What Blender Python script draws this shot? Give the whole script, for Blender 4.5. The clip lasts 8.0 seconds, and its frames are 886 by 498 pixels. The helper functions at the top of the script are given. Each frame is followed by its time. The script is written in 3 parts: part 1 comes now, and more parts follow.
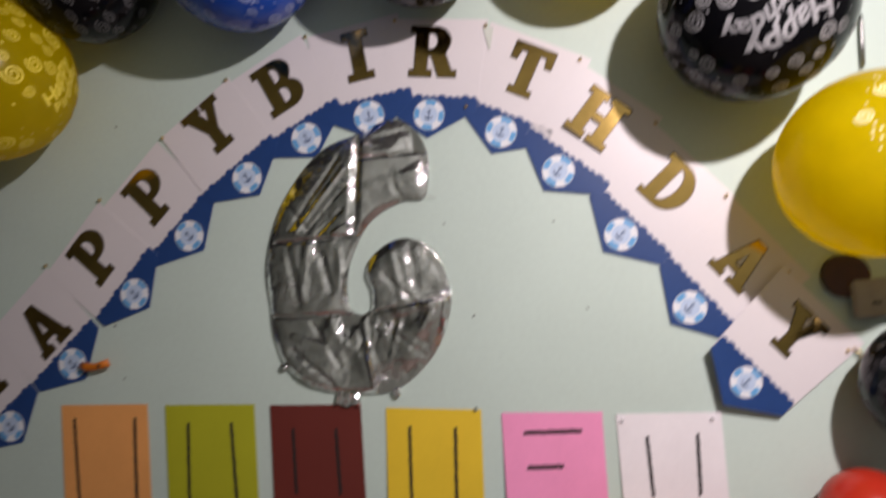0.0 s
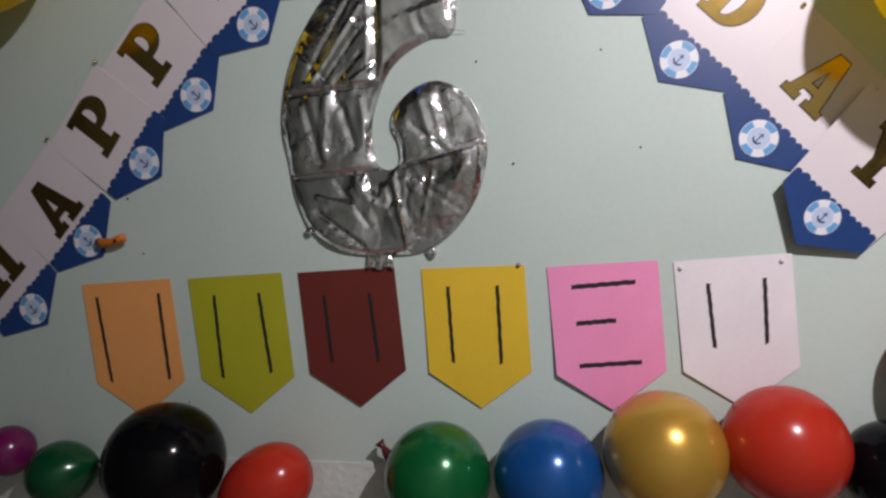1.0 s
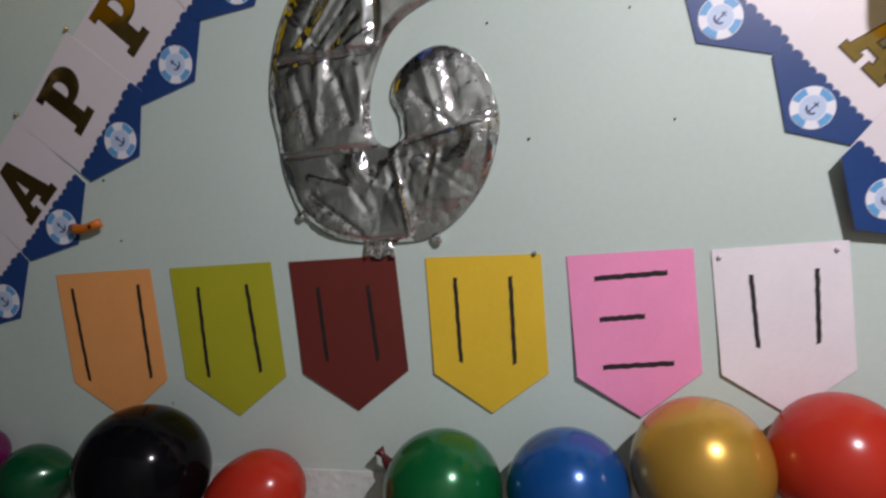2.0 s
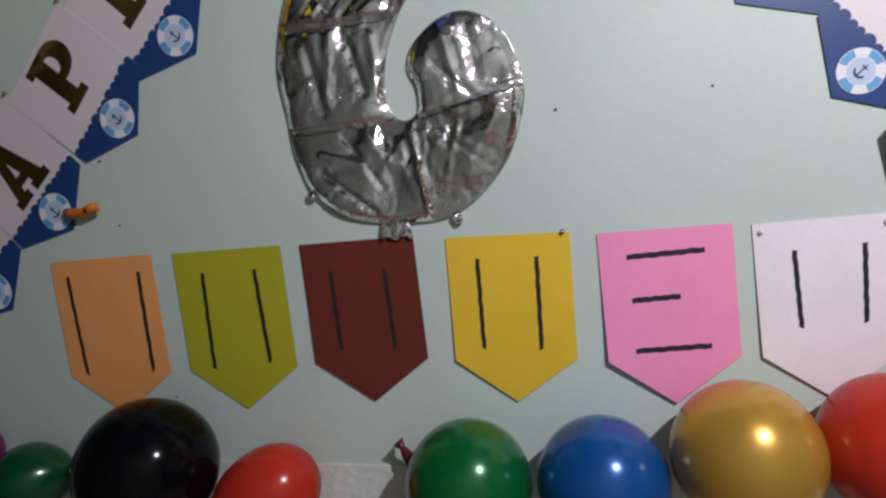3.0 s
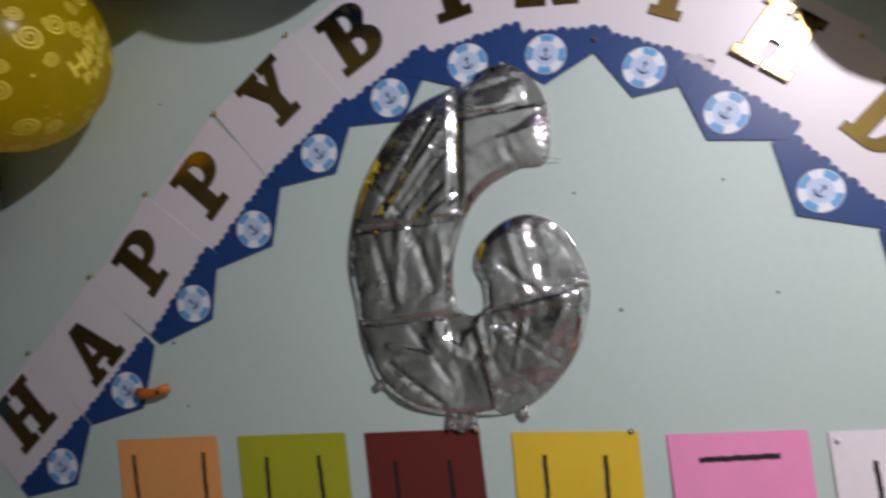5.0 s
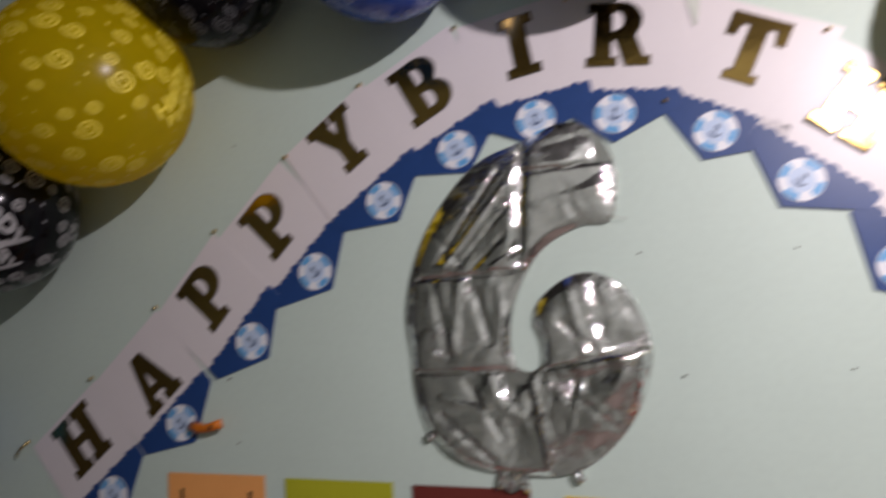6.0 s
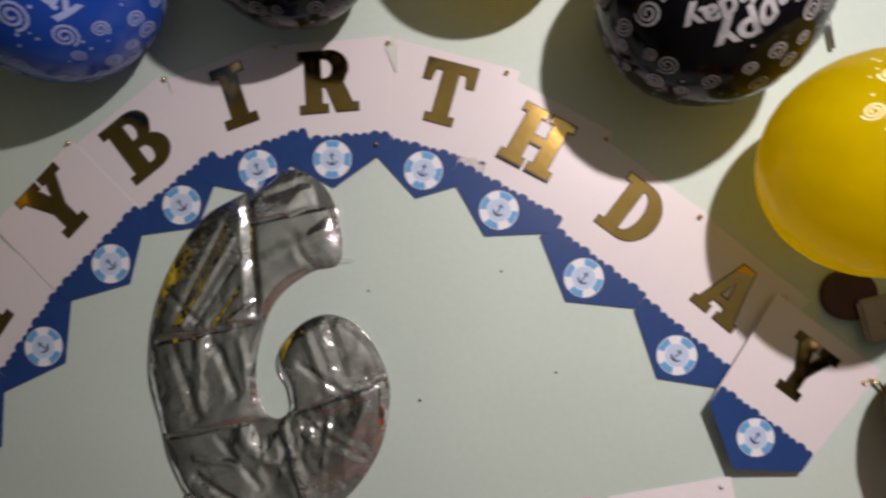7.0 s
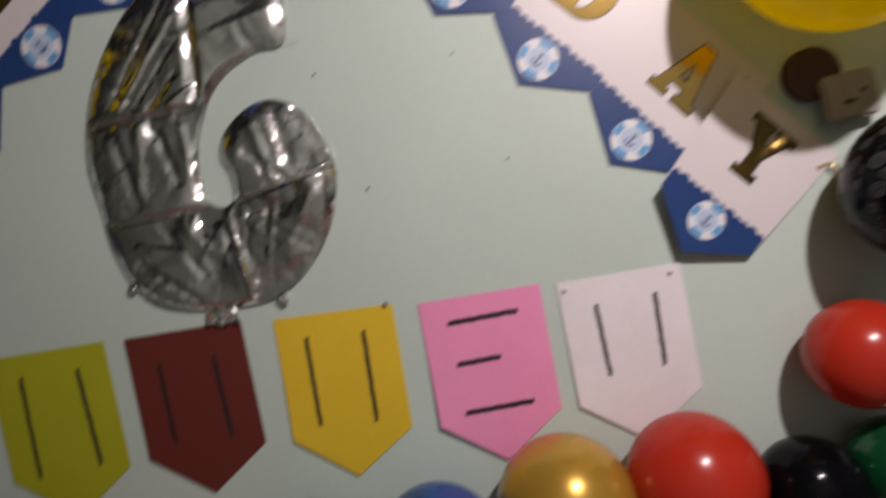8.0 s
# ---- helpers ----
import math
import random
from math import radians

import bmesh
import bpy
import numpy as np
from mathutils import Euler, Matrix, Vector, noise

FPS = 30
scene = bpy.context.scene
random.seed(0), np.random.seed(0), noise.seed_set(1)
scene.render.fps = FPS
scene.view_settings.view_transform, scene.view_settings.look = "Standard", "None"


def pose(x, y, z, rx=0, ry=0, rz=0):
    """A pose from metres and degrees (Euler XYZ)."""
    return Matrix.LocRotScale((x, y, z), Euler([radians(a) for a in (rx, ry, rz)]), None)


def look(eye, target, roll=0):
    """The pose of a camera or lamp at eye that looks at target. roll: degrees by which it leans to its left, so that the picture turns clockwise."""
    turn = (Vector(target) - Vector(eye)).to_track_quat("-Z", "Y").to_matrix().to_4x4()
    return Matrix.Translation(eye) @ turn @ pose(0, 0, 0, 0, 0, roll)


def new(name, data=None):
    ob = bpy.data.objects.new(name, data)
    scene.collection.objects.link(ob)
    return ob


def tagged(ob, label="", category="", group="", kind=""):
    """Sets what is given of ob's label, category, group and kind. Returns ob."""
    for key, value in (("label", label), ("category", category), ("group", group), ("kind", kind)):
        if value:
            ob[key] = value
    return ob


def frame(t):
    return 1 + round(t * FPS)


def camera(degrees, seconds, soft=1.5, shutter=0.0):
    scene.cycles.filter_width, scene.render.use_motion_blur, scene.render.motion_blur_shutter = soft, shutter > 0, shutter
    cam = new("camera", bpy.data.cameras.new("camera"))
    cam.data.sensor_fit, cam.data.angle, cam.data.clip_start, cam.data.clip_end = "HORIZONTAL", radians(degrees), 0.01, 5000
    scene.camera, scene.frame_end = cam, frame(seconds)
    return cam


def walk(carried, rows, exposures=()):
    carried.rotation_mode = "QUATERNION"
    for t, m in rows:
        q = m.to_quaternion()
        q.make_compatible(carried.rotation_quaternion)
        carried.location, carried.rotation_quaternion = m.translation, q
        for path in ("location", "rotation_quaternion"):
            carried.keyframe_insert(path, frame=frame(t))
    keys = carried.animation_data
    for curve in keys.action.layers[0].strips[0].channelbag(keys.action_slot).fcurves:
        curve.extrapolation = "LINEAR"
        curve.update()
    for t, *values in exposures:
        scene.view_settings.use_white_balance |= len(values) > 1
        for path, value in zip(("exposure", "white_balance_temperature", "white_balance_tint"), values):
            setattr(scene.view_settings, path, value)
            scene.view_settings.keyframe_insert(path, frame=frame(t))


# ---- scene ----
cam = camera(69.4, 8.0, soft=2.5, shutter=0.8)
PATH = [
    (0, (0.602, -1.328, 1.687), (0.281, 0.645, 1.757), -0.5),
    (0.3, (0.574, -1.328, 1.633), (0.199, 0.636, 1.678), -2.2),
    (0.5, (0.543, -1.31, 1.624), (0.101, 0.64, 1.669), -1.9),
    (0.7, (0.56, -1.273, 1.626), (0.116, 0.677, 1.634), -3.7),
    (1, (0.551, -1.218, 1.558), (0.159, 0.734, 1.364), -3.1),
    (1.2, (0.549, -1.192, 1.56), (0.146, 0.757, 1.37), -3.2),
    (1.5, (0.552, -1.141, 1.54), (0.124, 0.807, 1.389), -3.1),
    (1.7, (0.551, -1.114, 1.542), (0.117, 0.83, 1.358), -3.1),
    (2.8, (0.47, -1.043, 1.517), (0.071, 0.9, 1.266), -3.4),
    (3, (0.472, -1.036, 1.511), (0.066, 0.907, 1.268), -3.8),
    (3.5, (0.462, -1.036, 1.52), (0.062, 0.912, 1.307), -3.5),
    (3.8, (0.464, -1.04, 1.542), (0.056, 0.912, 1.385), -3.6),
    (4, (0.46, -1.039, 1.572), (0.046, 0.917, 1.52), -3.2),
    (4.2, (0.453, -1.047, 1.637), (0.022, 0.906, 1.652), -4.1),
    (4.5, (0.449, -1.043, 1.661), (0.014, 0.909, 1.696), -4.2),
    (4.7, (0.447, -1.049, 1.666), (0.011, 0.902, 1.712), -4.2),
    (5.8, (0.331, -1.088, 1.716), (-0.281, 0.813, 1.819), -0.9),
    (6, (0.396, -1.071, 1.698), (-0.201, 0.828, 1.889), -0.4),
    (6.2, (0.441, -1.07, 1.735), (-0.075, 0.848, 1.971), -2.3),
    (6.5, (0.543, -1.049, 1.689), (0.154, 0.867, 2.111), -2.7),
    (6.8, (0.581, -1.067, 1.771), (0.369, 0.907, 2.009), -6.3),
    (7, (0.59, -1.077, 1.786), (0.469, 0.917, 1.885), -8.2),
    (7.2, (0.625, -1.059, 1.716), (0.49, 0.934, 1.817), -9.1),
    (7.5, (0.657, -1.046, 1.671), (0.552, 0.951, 1.677), -11.1),
    (7.8, (0.653, -1.051, 1.568), (0.571, 0.947, 1.505), -9),
    (8, (0.625, -1.041, 1.546), (0.498, 0.951, 1.419), -7.8),
]
EXPOSURES = [(0, -0.09, 6750, 11.2), (0.5, -0.22, 6550, 11.2), (1.5, -0.23, 6400, 11.2), (3, -0.13, 6150, 10), (3.5, -0.15, 6150, 10), (4, -0.25, 6150, 10), (4.5, -0.35, 6050, 10), (6, -0.08, 6550, 11.5), (6.5, -0.26, 6600, 11.5), (7, -0.36, 6950, 11.5), (7.5, -0.41, 7050, 11.5), (8, -0.46, 7000, 12.5)]
walk(cam, [(t, look(eye, target, roll)) for t, eye, target, roll in PATH], EXPOSURES)

# ---- light ----
world = bpy.data.worlds.new("world")
scene.world = world
world.use_nodes = True
world.node_tree.nodes["Background"].inputs["Strength"].default_value = 0.004


def bulb(name, place, aim, watts, radius, colour):
    """The round face of a small frosted bulb, brightest along the aim; its dome glows weakly all round."""
    data = bpy.data.lights.new(name, "AREA")
    data.shape, data.size, data.energy, data.color = "DISK", 2 * radius, watts, colour
    ob = new(name, data)
    ob.matrix_basis = look(place, aim)
    return ob


BULB = (1.20, -1.23, 2.405)
bulb("bulb_light", BULB, (0.92, 0.0, 0.92), 20.0, 0.024, (1.0, 0.895, 0.945))
dome = bpy.data.lights.new("bulb_dome", "POINT")
dome.energy, dome.shadow_soft_size, dome.color = 27.0, 0.024, (1.0, 0.895, 0.945)
new("bulb_dome", dome).location = BULB


# ---- materials ----
def material(name, colour, rough=0.6, metal=0.0, vary=0.10, scale=6.0, fine=60.0, bump=0.15, grain=0.002,
             coat=0.0, through_light=0.0, second=None, detail=4.0, shine=0.5, clear=0.0):
    """A painted, paper, latex or foil surface: two scales of colour variation and a fine relief."""
    m = bpy.data.materials.new(name)
    m.use_nodes = True
    nt = m.node_tree
    n, l = nt.nodes, nt.links
    b = n["Principled BSDF"]
    out = n["Material Output"]
    tc = n.new("ShaderNodeTexCoord")
    big = n.new("ShaderNodeTexNoise")
    big.inputs["Scale"].default_value, big.inputs["Detail"].default_value = scale, detail
    small = n.new("ShaderNodeTexNoise")
    small.inputs["Scale"].default_value, small.inputs["Detail"].default_value = fine, 3.0
    l.new(tc.outputs["Object"], big.inputs["Vector"])
    l.new(tc.outputs["Object"], small.inputs["Vector"])
    ramp = n.new("ShaderNodeMapRange")
    ramp.inputs["From Min"].default_value, ramp.inputs["From Max"].default_value = 0.3, 0.7
    ramp.inputs["To Min"].default_value, ramp.inputs["To Max"].default_value = 1.0 - vary, 1.0 + vary
    l.new(big.outputs["Fac"], ramp.inputs["Value"])
    ramp2 = n.new("ShaderNodeMapRange")
    ramp2.inputs["From Min"].default_value, ramp2.inputs["From Max"].default_value = 0.3, 0.7
    ramp2.inputs["To Min"].default_value, ramp2.inputs["To Max"].default_value = 1.0 - vary * 0.4, 1.0 + vary * 0.4
    l.new(small.outputs["Fac"], ramp2.inputs["Value"])
    mul = n.new("ShaderNodeMath")
    mul.operation = "MULTIPLY"
    l.new(ramp.outputs["Result"], mul.inputs[0])
    l.new(ramp2.outputs["Result"], mul.inputs[1])
    scaled = n.new("ShaderNodeVectorMath")
    scaled.operation = "SCALE"
    scaled.inputs[0].default_value = colour
    l.new(mul.outputs[0], scaled.inputs["Scale"])
    base = scaled.outputs[0]
    if second:
        mix = n.new("ShaderNodeMix")
        mix.data_type = "RGBA"
        mask = n.new("ShaderNodeTexNoise")
        mask.inputs["Scale"].default_value, mask.inputs["Detail"].default_value = second[1], 5.0
        l.new(tc.outputs["Object"], mask.inputs["Vector"])
        edge = n.new("ShaderNodeMapRange")
        edge.inputs["From Min"].default_value, edge.inputs["From Max"].default_value = second[2], second[2] + 0.12
        edge.inputs["To Max"].default_value = second[3]
        l.new(mask.outputs["Fac"], edge.inputs["Value"])
        l.new(edge.outputs["Result"], mix.inputs["Factor"])
        l.new(base, mix.inputs["A"])
        mix.inputs["B"].default_value = (*second[0], 1)
        base = mix.outputs["Result"]
    l.new(base, b.inputs["Base Color"])
    b.inputs["Roughness"].default_value, b.inputs["Metallic"].default_value = rough, metal
    b.inputs["Specular IOR Level"].default_value = shine
    b.inputs["Coat Weight"].default_value, b.inputs["Coat Roughness"].default_value = coat, 0.06
    if bump:
        bp = n.new("ShaderNodeBump")
        bp.inputs["Strength"].default_value, bp.inputs["Distance"].default_value = bump, grain
        l.new(small.outputs["Fac"], bp.inputs["Height"])
        l.new(bp.outputs["Normal"], b.inputs["Normal"])
    if through_light:
        tr = n.new("ShaderNodeBsdfTranslucent")
        l.new(base, tr.inputs["Color"])
        both = n.new("ShaderNodeMixShader")
        both.inputs["Fac"].default_value = through_light
        l.new(b.outputs[0], both.inputs[1])
        l.new(tr.outputs[0], both.inputs[2])
        l.new(both.outputs[0], out.inputs["Surface"])
        if clear:
            see = n.new("ShaderNodeBsdfTransparent")
            l.new(base, see.inputs["Color"])
            thin = n.new("ShaderNodeMixShader")
            thin.inputs["Fac"].default_value = clear
            l.new(both.outputs[0], thin.inputs[1])
            l.new(see.outputs[0], thin.inputs[2])
            l.new(thin.outputs[0], out.inputs["Surface"])
    return m


MINT = (0.56, 0.68, 0.61)
wall_paint = material("mint_wall_paint", MINT, 0.55, vary=0.05, scale=2.2, fine=90, bump=0.12, grain=0.002,
                      second=((0.47, 0.56, 0.50), 3.5, 0.62, 0.35))
# side walls darkened in the colour itself, to hold down bounce light
dimmed_side_paint = material("dimmed_side_wall_paint", (0.11, 0.115, 0.11), 0.6, vary=0.3, scale=1.2, fine=40)
# far wall coloured much lighter than the sides, to brighten the foil's reflections
lightened_far_paint = material("lightened_far_wall_paint", (0.50, 0.545, 0.50), 0.6, vary=0.3, scale=1.3, fine=40)
# ceiling colour darkened as well, so that less light fills the shadows
dimmed_ceiling_paint = material("dimmed_ceiling_paint", (0.10, 0.10, 0.098), 0.7, vary=0.08, scale=1.5, fine=50)
# floor colour raised so that light bounced from below lifts the lower wall
floor_tile = material("lightened_floor_cement", (0.32, 0.25, 0.22), 0.4, vary=0.2, scale=2, fine=40)
plaster = material("white_plaster", (0.62, 0.68, 0.63), 0.8, vary=0.12, scale=9, fine=60, bump=0.4, grain=0.006)
white_card = material("white_card", (0.74, 0.705, 0.72), 0.38, vary=0.025, scale=5, fine=120, bump=0.05, grain=0.001)
blue_card = material("navy_blue_card", (0.017, 0.056, 0.20), 0.38, vary=0.10, scale=8, fine=120, bump=0.05, grain=0.001)
disc_white = material("disc_white", (0.80, 0.82, 0.86), 0.4, vary=0.03, scale=20, bump=0)
disc_pale = material("disc_pale_blue", (0.50, 0.62, 0.80), 0.4, vary=0.05, scale=20, bump=0)
disc_blue = material("disc_sky_blue", (0.13, 0.38, 0.68), 0.4, vary=0.06, scale=20, bump=0)
disc_navy = material("disc_navy", (0.02, 0.04, 0.13), 0.4, vary=0.06, scale=20, bump=0)
gold_foil = material("gold_foil", (0.60, 0.40, 0.125), 0.11, 1.0, vary=0.10, scale=14, fine=60, bump=0.06, grain=0.002)
foil_edge = material("gold_foil_rim", (0.07, 0.05, 0.03), 0.4, 0.6, vary=0.1, scale=20, bump=0)
silver_foil = material("silver_foil", (0.90, 0.90, 0.90), 0.085, 1.0, vary=0.04, scale=9, fine=60, bump=0.05, grain=0.004)


def crumple(m, fine_scale, patch_scale, high):
    """Adds the small sharp crumples of thin foil, gathered in patches, as relief."""
    n, l = m.node_tree.nodes, m.node_tree.links
    tc = n.new("ShaderNodeTexCoord")
    net = n.new("ShaderNodeTexNoise")
    net.inputs["Scale"].default_value, net.inputs["Detail"].default_value, net.inputs["Distortion"].default_value = fine_scale, 2.0, 1.2
    patch = n.new("ShaderNodeTexNoise")
    patch.inputs["Scale"].default_value, patch.inputs["Detail"].default_value = patch_scale, 1.0
    ridge = n.new("ShaderNodeMath")
    ridge.operation = "PINGPONG"
    ridge.inputs[1].default_value = 0.09
    gather = n.new("ShaderNodeMapRange")
    gather.inputs["From Min"].default_value, gather.inputs["From Max"].default_value = 0.50, 0.66
    gather.inputs["To Min"].default_value, gather.inputs["To Max"].default_value = 0.04, 1.0
    mul = n.new("ShaderNodeMath")
    mul.operation = "MULTIPLY"
    bump = n.new("ShaderNodeBump")
    bump.inputs["Strength"].default_value, bump.inputs["Distance"].default_value = 1.0, high
    l.new(tc.outputs["Object"], net.inputs["Vector"])
    l.new(tc.outputs["Object"], patch.inputs["Vector"])
    l.new(net.outputs["Fac"], ridge.inputs[0])
    l.new(patch.outputs["Fac"], gather.inputs["Value"])
    l.new(ridge.outputs[0], mul.inputs[0])
    l.new(gather.outputs["Result"], mul.inputs[1])
    l.new(mul.outputs[0], bump.inputs["Height"])
    l.new(bump.outputs["Normal"], n["Principled BSDF"].inputs["Normal"])


crumple(silver_foil, 60.0, 12.0, 0.0055)
marker = material("black_marker", (0.018, 0.015, 0.015), 0.55, vary=0.25, scale=60, fine=300, bump=0)
brass = material("brass_pin", (0.70, 0.52, 0.22), 0.25, 1.0, vary=0.08, scale=40, bump=0)
steel = material("grey_steel", (0.30, 0.30, 0.29), 0.35, 1.0, vary=0.1, scale=40, bump=0)
print_ink = material("white_print", (0.30, 0.30, 0.31), 0.5, vary=0.4, scale=25, fine=120, bump=0)
print_grey = material("faint_grey_print", (0.08, 0.08, 0.085), 0.5, vary=0.4, scale=25, fine=120, bump=0)
print_cream = material("cream_print", (0.90, 0.73, 0.065), 0.5, vary=0.15, scale=25, fine=120, bump=0)
print_milky = material("milky_print", (0.86, 0.80, 0.40), 0.5, vary=0.15, scale=25, fine=120, bump=0)
print_pale = material("pale_blue_print", (0.34, 0.42, 0.75), 0.5, vary=0.15, scale=25, fine=120, bump=0)
cable_rubber = material("black_cable", (0.012, 0.012, 0.012), 0.45, vary=0.2, scale=40, bump=0)
box_brown = material("brown_box", (0.06, 0.022, 0.013), 0.5, vary=0.15, scale=30, fine=90)
box_white = material("white_plastic", (0.34, 0.31, 0.27), 0.4, vary=0.06, scale=30, bump=0)
nail_dark = material("rusty_nail", (0.05, 0.04, 0.035), 0.6, 0.4, vary=0.3, scale=200, bump=0)
tape_clear = material("frosted_tape", (0.62, 0.66, 0.60), 0.25, vary=0.05, scale=40, bump=0)


def latex(name, colour, gloss=0.16, through_light=0.12, sheen=0.0, shine=0.5, clear=0.0):
    return material(name, colour, gloss, sheen, vary=0.06, scale=7, fine=30, bump=0.0, coat=0.0 if sheen == 0 else 0.3, through_light=through_light, shine=shine, clear=clear)


latex_yellow = latex("yellow_latex", (0.90, 0.735, 0.008), 0.22, 0.72, clear=0.16)
latex_black = latex("black_latex", (0.003, 0.003, 0.004), 0.13, 0.0, shine=0.16)
latex_blue = latex("blue_latex", (0.008, 0.070, 0.45), 0.20, 0.10)
latex_red = latex("red_latex", (0.60, 0.040, 0.020), 0.22, 0.25)
latex_green = latex("green_pearl_latex", (0.006, 0.14, 0.035), 0.20, 0.08, 0.25)
latex_bottle = latex("dark_green_pearl_latex", (0.003, 0.075, 0.024), 0.20, 0.06, 0.2)
latex_sea = latex("blue_pearl_latex", (0.010, 0.095, 0.34), 0.20, 0.08, 0.25)
latex_gold = latex("gold_pearl_latex", (0.60, 0.36, 0.055), 0.27, 0.10, 0.45)
latex_purple = latex("purple_latex", (0.16, 0.01, 0.09), 0.2, 0.1)
latex_maroon = latex("maroon_latex", (0.10, 0.012, 0.014), 0.4, 0.1)
latex_orange = latex("orange_latex", (0.75, 0.22, 0.02), 0.4, 0.2)


def paper(name, colour):
    return material(name, colour, 0.75, vary=0.045, scale=9, fine=160, bump=0.10, grain=0.0008)


# ---- mesh helpers ----
def mesh_of(name, verts, faces, mat, smooth=False):
    me = bpy.data.meshes.new(name)
    me.from_pydata([tuple(v) for v in verts], [], faces)
    me.validate()
    bm = bmesh.new()
    bm.from_mesh(me)
    bmesh.ops.recalc_face_normals(bm, faces=bm.faces)
    for f in bm.faces:
        f.smooth = smooth
    bm.to_mesh(me)
    bm.free()
    me.materials.append(mat)
    return me


def part(name, me, parent=None, m=None, label=""):
    ob = new(name, me)
    if parent:
        ob.parent = parent
    if m is not None:
        ob.matrix_basis = m
    if label:
        tagged(ob, label)
    return ob


def thing(name, m, label, category, group="", kind=""):
    ob = new(name)
    ob.empty_display_size = 0.03
    ob.matrix_basis = m
    return tagged(ob, label, category, group, kind)


def prism(name, loops, depth, mat, back=0.0, mat_side=None):
    """A flat sheet in the xz plane, its front at y = -back - depth; the first loop is its outline, the others are holes."""
    from mathutils import geometry
    pts = [p for loop in loops for p in loop]
    tris = geometry.tessellate_polygon([[Vector((x, z, 0)) for x, z in loop] for loop in loops])
    k = len(pts)
    verts = [(x, -back - depth, z) for x, z in pts] + [(x, -back, z) for x, z in pts]
    faces = [tuple(t) for t in tris] + [tuple(i + k for i in reversed(t)) for t in tris]
    flat = len(faces)
    start = 0
    for loop in loops:
        c = len(loop)
        for i in range(c):
            a, b = start + i, start + (i + 1) % c
            faces.append((a, b, b + k, a + k))
        start += c
    me = mesh_of(name, verts, faces, mat)
    if mat_side:
        me.materials.append(mat_side)
        for p in me.polygons:
            if abs(p.normal.y) < 0.5:
                p.material_index = 1
    return me


def arc(cx, cz, rx, rz, a0, a1, n=10):
    return [(cx + rx * math.cos(radians(a0 + (a1 - a0) * i / n)), cz + rz * math.sin(radians(a0 + (a1 - a0) * i / n))) for i in range(n + 1)]


def ring(cx, cz, r, n=28):
    return arc(cx, cz, r, r, 0, 360 - 360 / n, n - 1)


def box(name, x0, x1, y0, y1, z0, z1, mat, bevel=0.0):
    bm = bmesh.new()
    bmesh.ops.create_cube(bm, size=1)
    for v in bm.verts:
        v.co = ((x0 + x1) / 2 + v.co.x * (x1 - x0), (y0 + y1) / 2 + v.co.y * (y1 - y0), (z0 + z1) / 2 + v.co.z * (z1 - z0))
    if bevel:
        bmesh.ops.bevel(bm, geom=bm.edges[:], offset=bevel, segments=2, affect="EDGES")
    me = bpy.data.meshes.new(name)
    bm.to_mesh(me)
    bm.free()
    me.materials.append(mat)
    return me


def tube(name, pts, radii, mat, sides=10):
    """A round tube through points, with a radius at each."""
    verts, faces = [], []
    pts = [Vector(p) for p in pts]
    for i, p in enumerate(pts):
        d = (pts[min(i + 1, len(pts) - 1)] - pts[max(i - 1, 0)]).normalized()
        a = d.orthogonal().normalized() if i == 0 else (a - d * a.dot(d)).normalized()
        b = d.cross(a)
        for s in range(sides):
            w = 2 * math.pi * s / sides
            verts.append(p + radii[i] * (math.cos(w) * a + math.sin(w) * b))
    for i in range(len(pts) - 1):
        for s in range(sides):
            a0, b0 = i * sides + s, i * sides + (s + 1) % sides
            faces.append((a0, b0, b0 + sides, a0 + sides))
    faces.append(tuple(range(sides)))
    faces.append(tuple(range(len(pts) * sides - sides, len(pts) * sides)))
    return mesh_of(name, verts, faces, mat, True)


# ---- the room ----
def structure(name, me, label, category):
    return tagged(new(name, me), label, category, "", "structure")


structure("wall_north", box("wall_north", -2.2, 2.4, 0.0, 0.15, 0.0, 2.9, wall_paint), "pale mint green painted wall with faint smudges", "wall")
structure("wall_south", box("wall_south", -2.2, 2.4, -2.25, -2.1, 0.0, 2.9, lightened_far_paint), "plain painted wall behind, lightened to brighten foil reflections", "wall")
structure("wall_west", box("wall_west", -2.35, -2.2, -2.25, 0.15, 0.0, 2.9, dimmed_side_paint), "plain unseen side wall, darkened to cut bounce light", "wall")
structure("wall_east", box("wall_east", 2.4, 2.55, -2.25, 0.15, 0.0, 2.9, dimmed_side_paint), "plain unseen side wall, darkened to cut bounce light", "wall")
structure("floor", box("floor", -2.35, 2.55, -2.25, 0.15, -0.1, 0.0, floor_tile), "unseen cement floor, lightened to bounce light upwards", "floor")
# unseen ceiling, coloured dark grey to keep the fill light low
structure("ceiling", box("ceiling", -2.35, 2.55, -2.25, 0.15, 2.9, 3.0, dimmed_ceiling_paint), "plain unseen ceiling, darkened to cut bounce light", "ceiling")
ledge = box("trim", -2.2, 2.4, -0.004, -0.0005, 0.10, 1.000, plaster, 0.0015)
structure("trim", ledge, "rough white plastered dado on the lower wall", "dado")

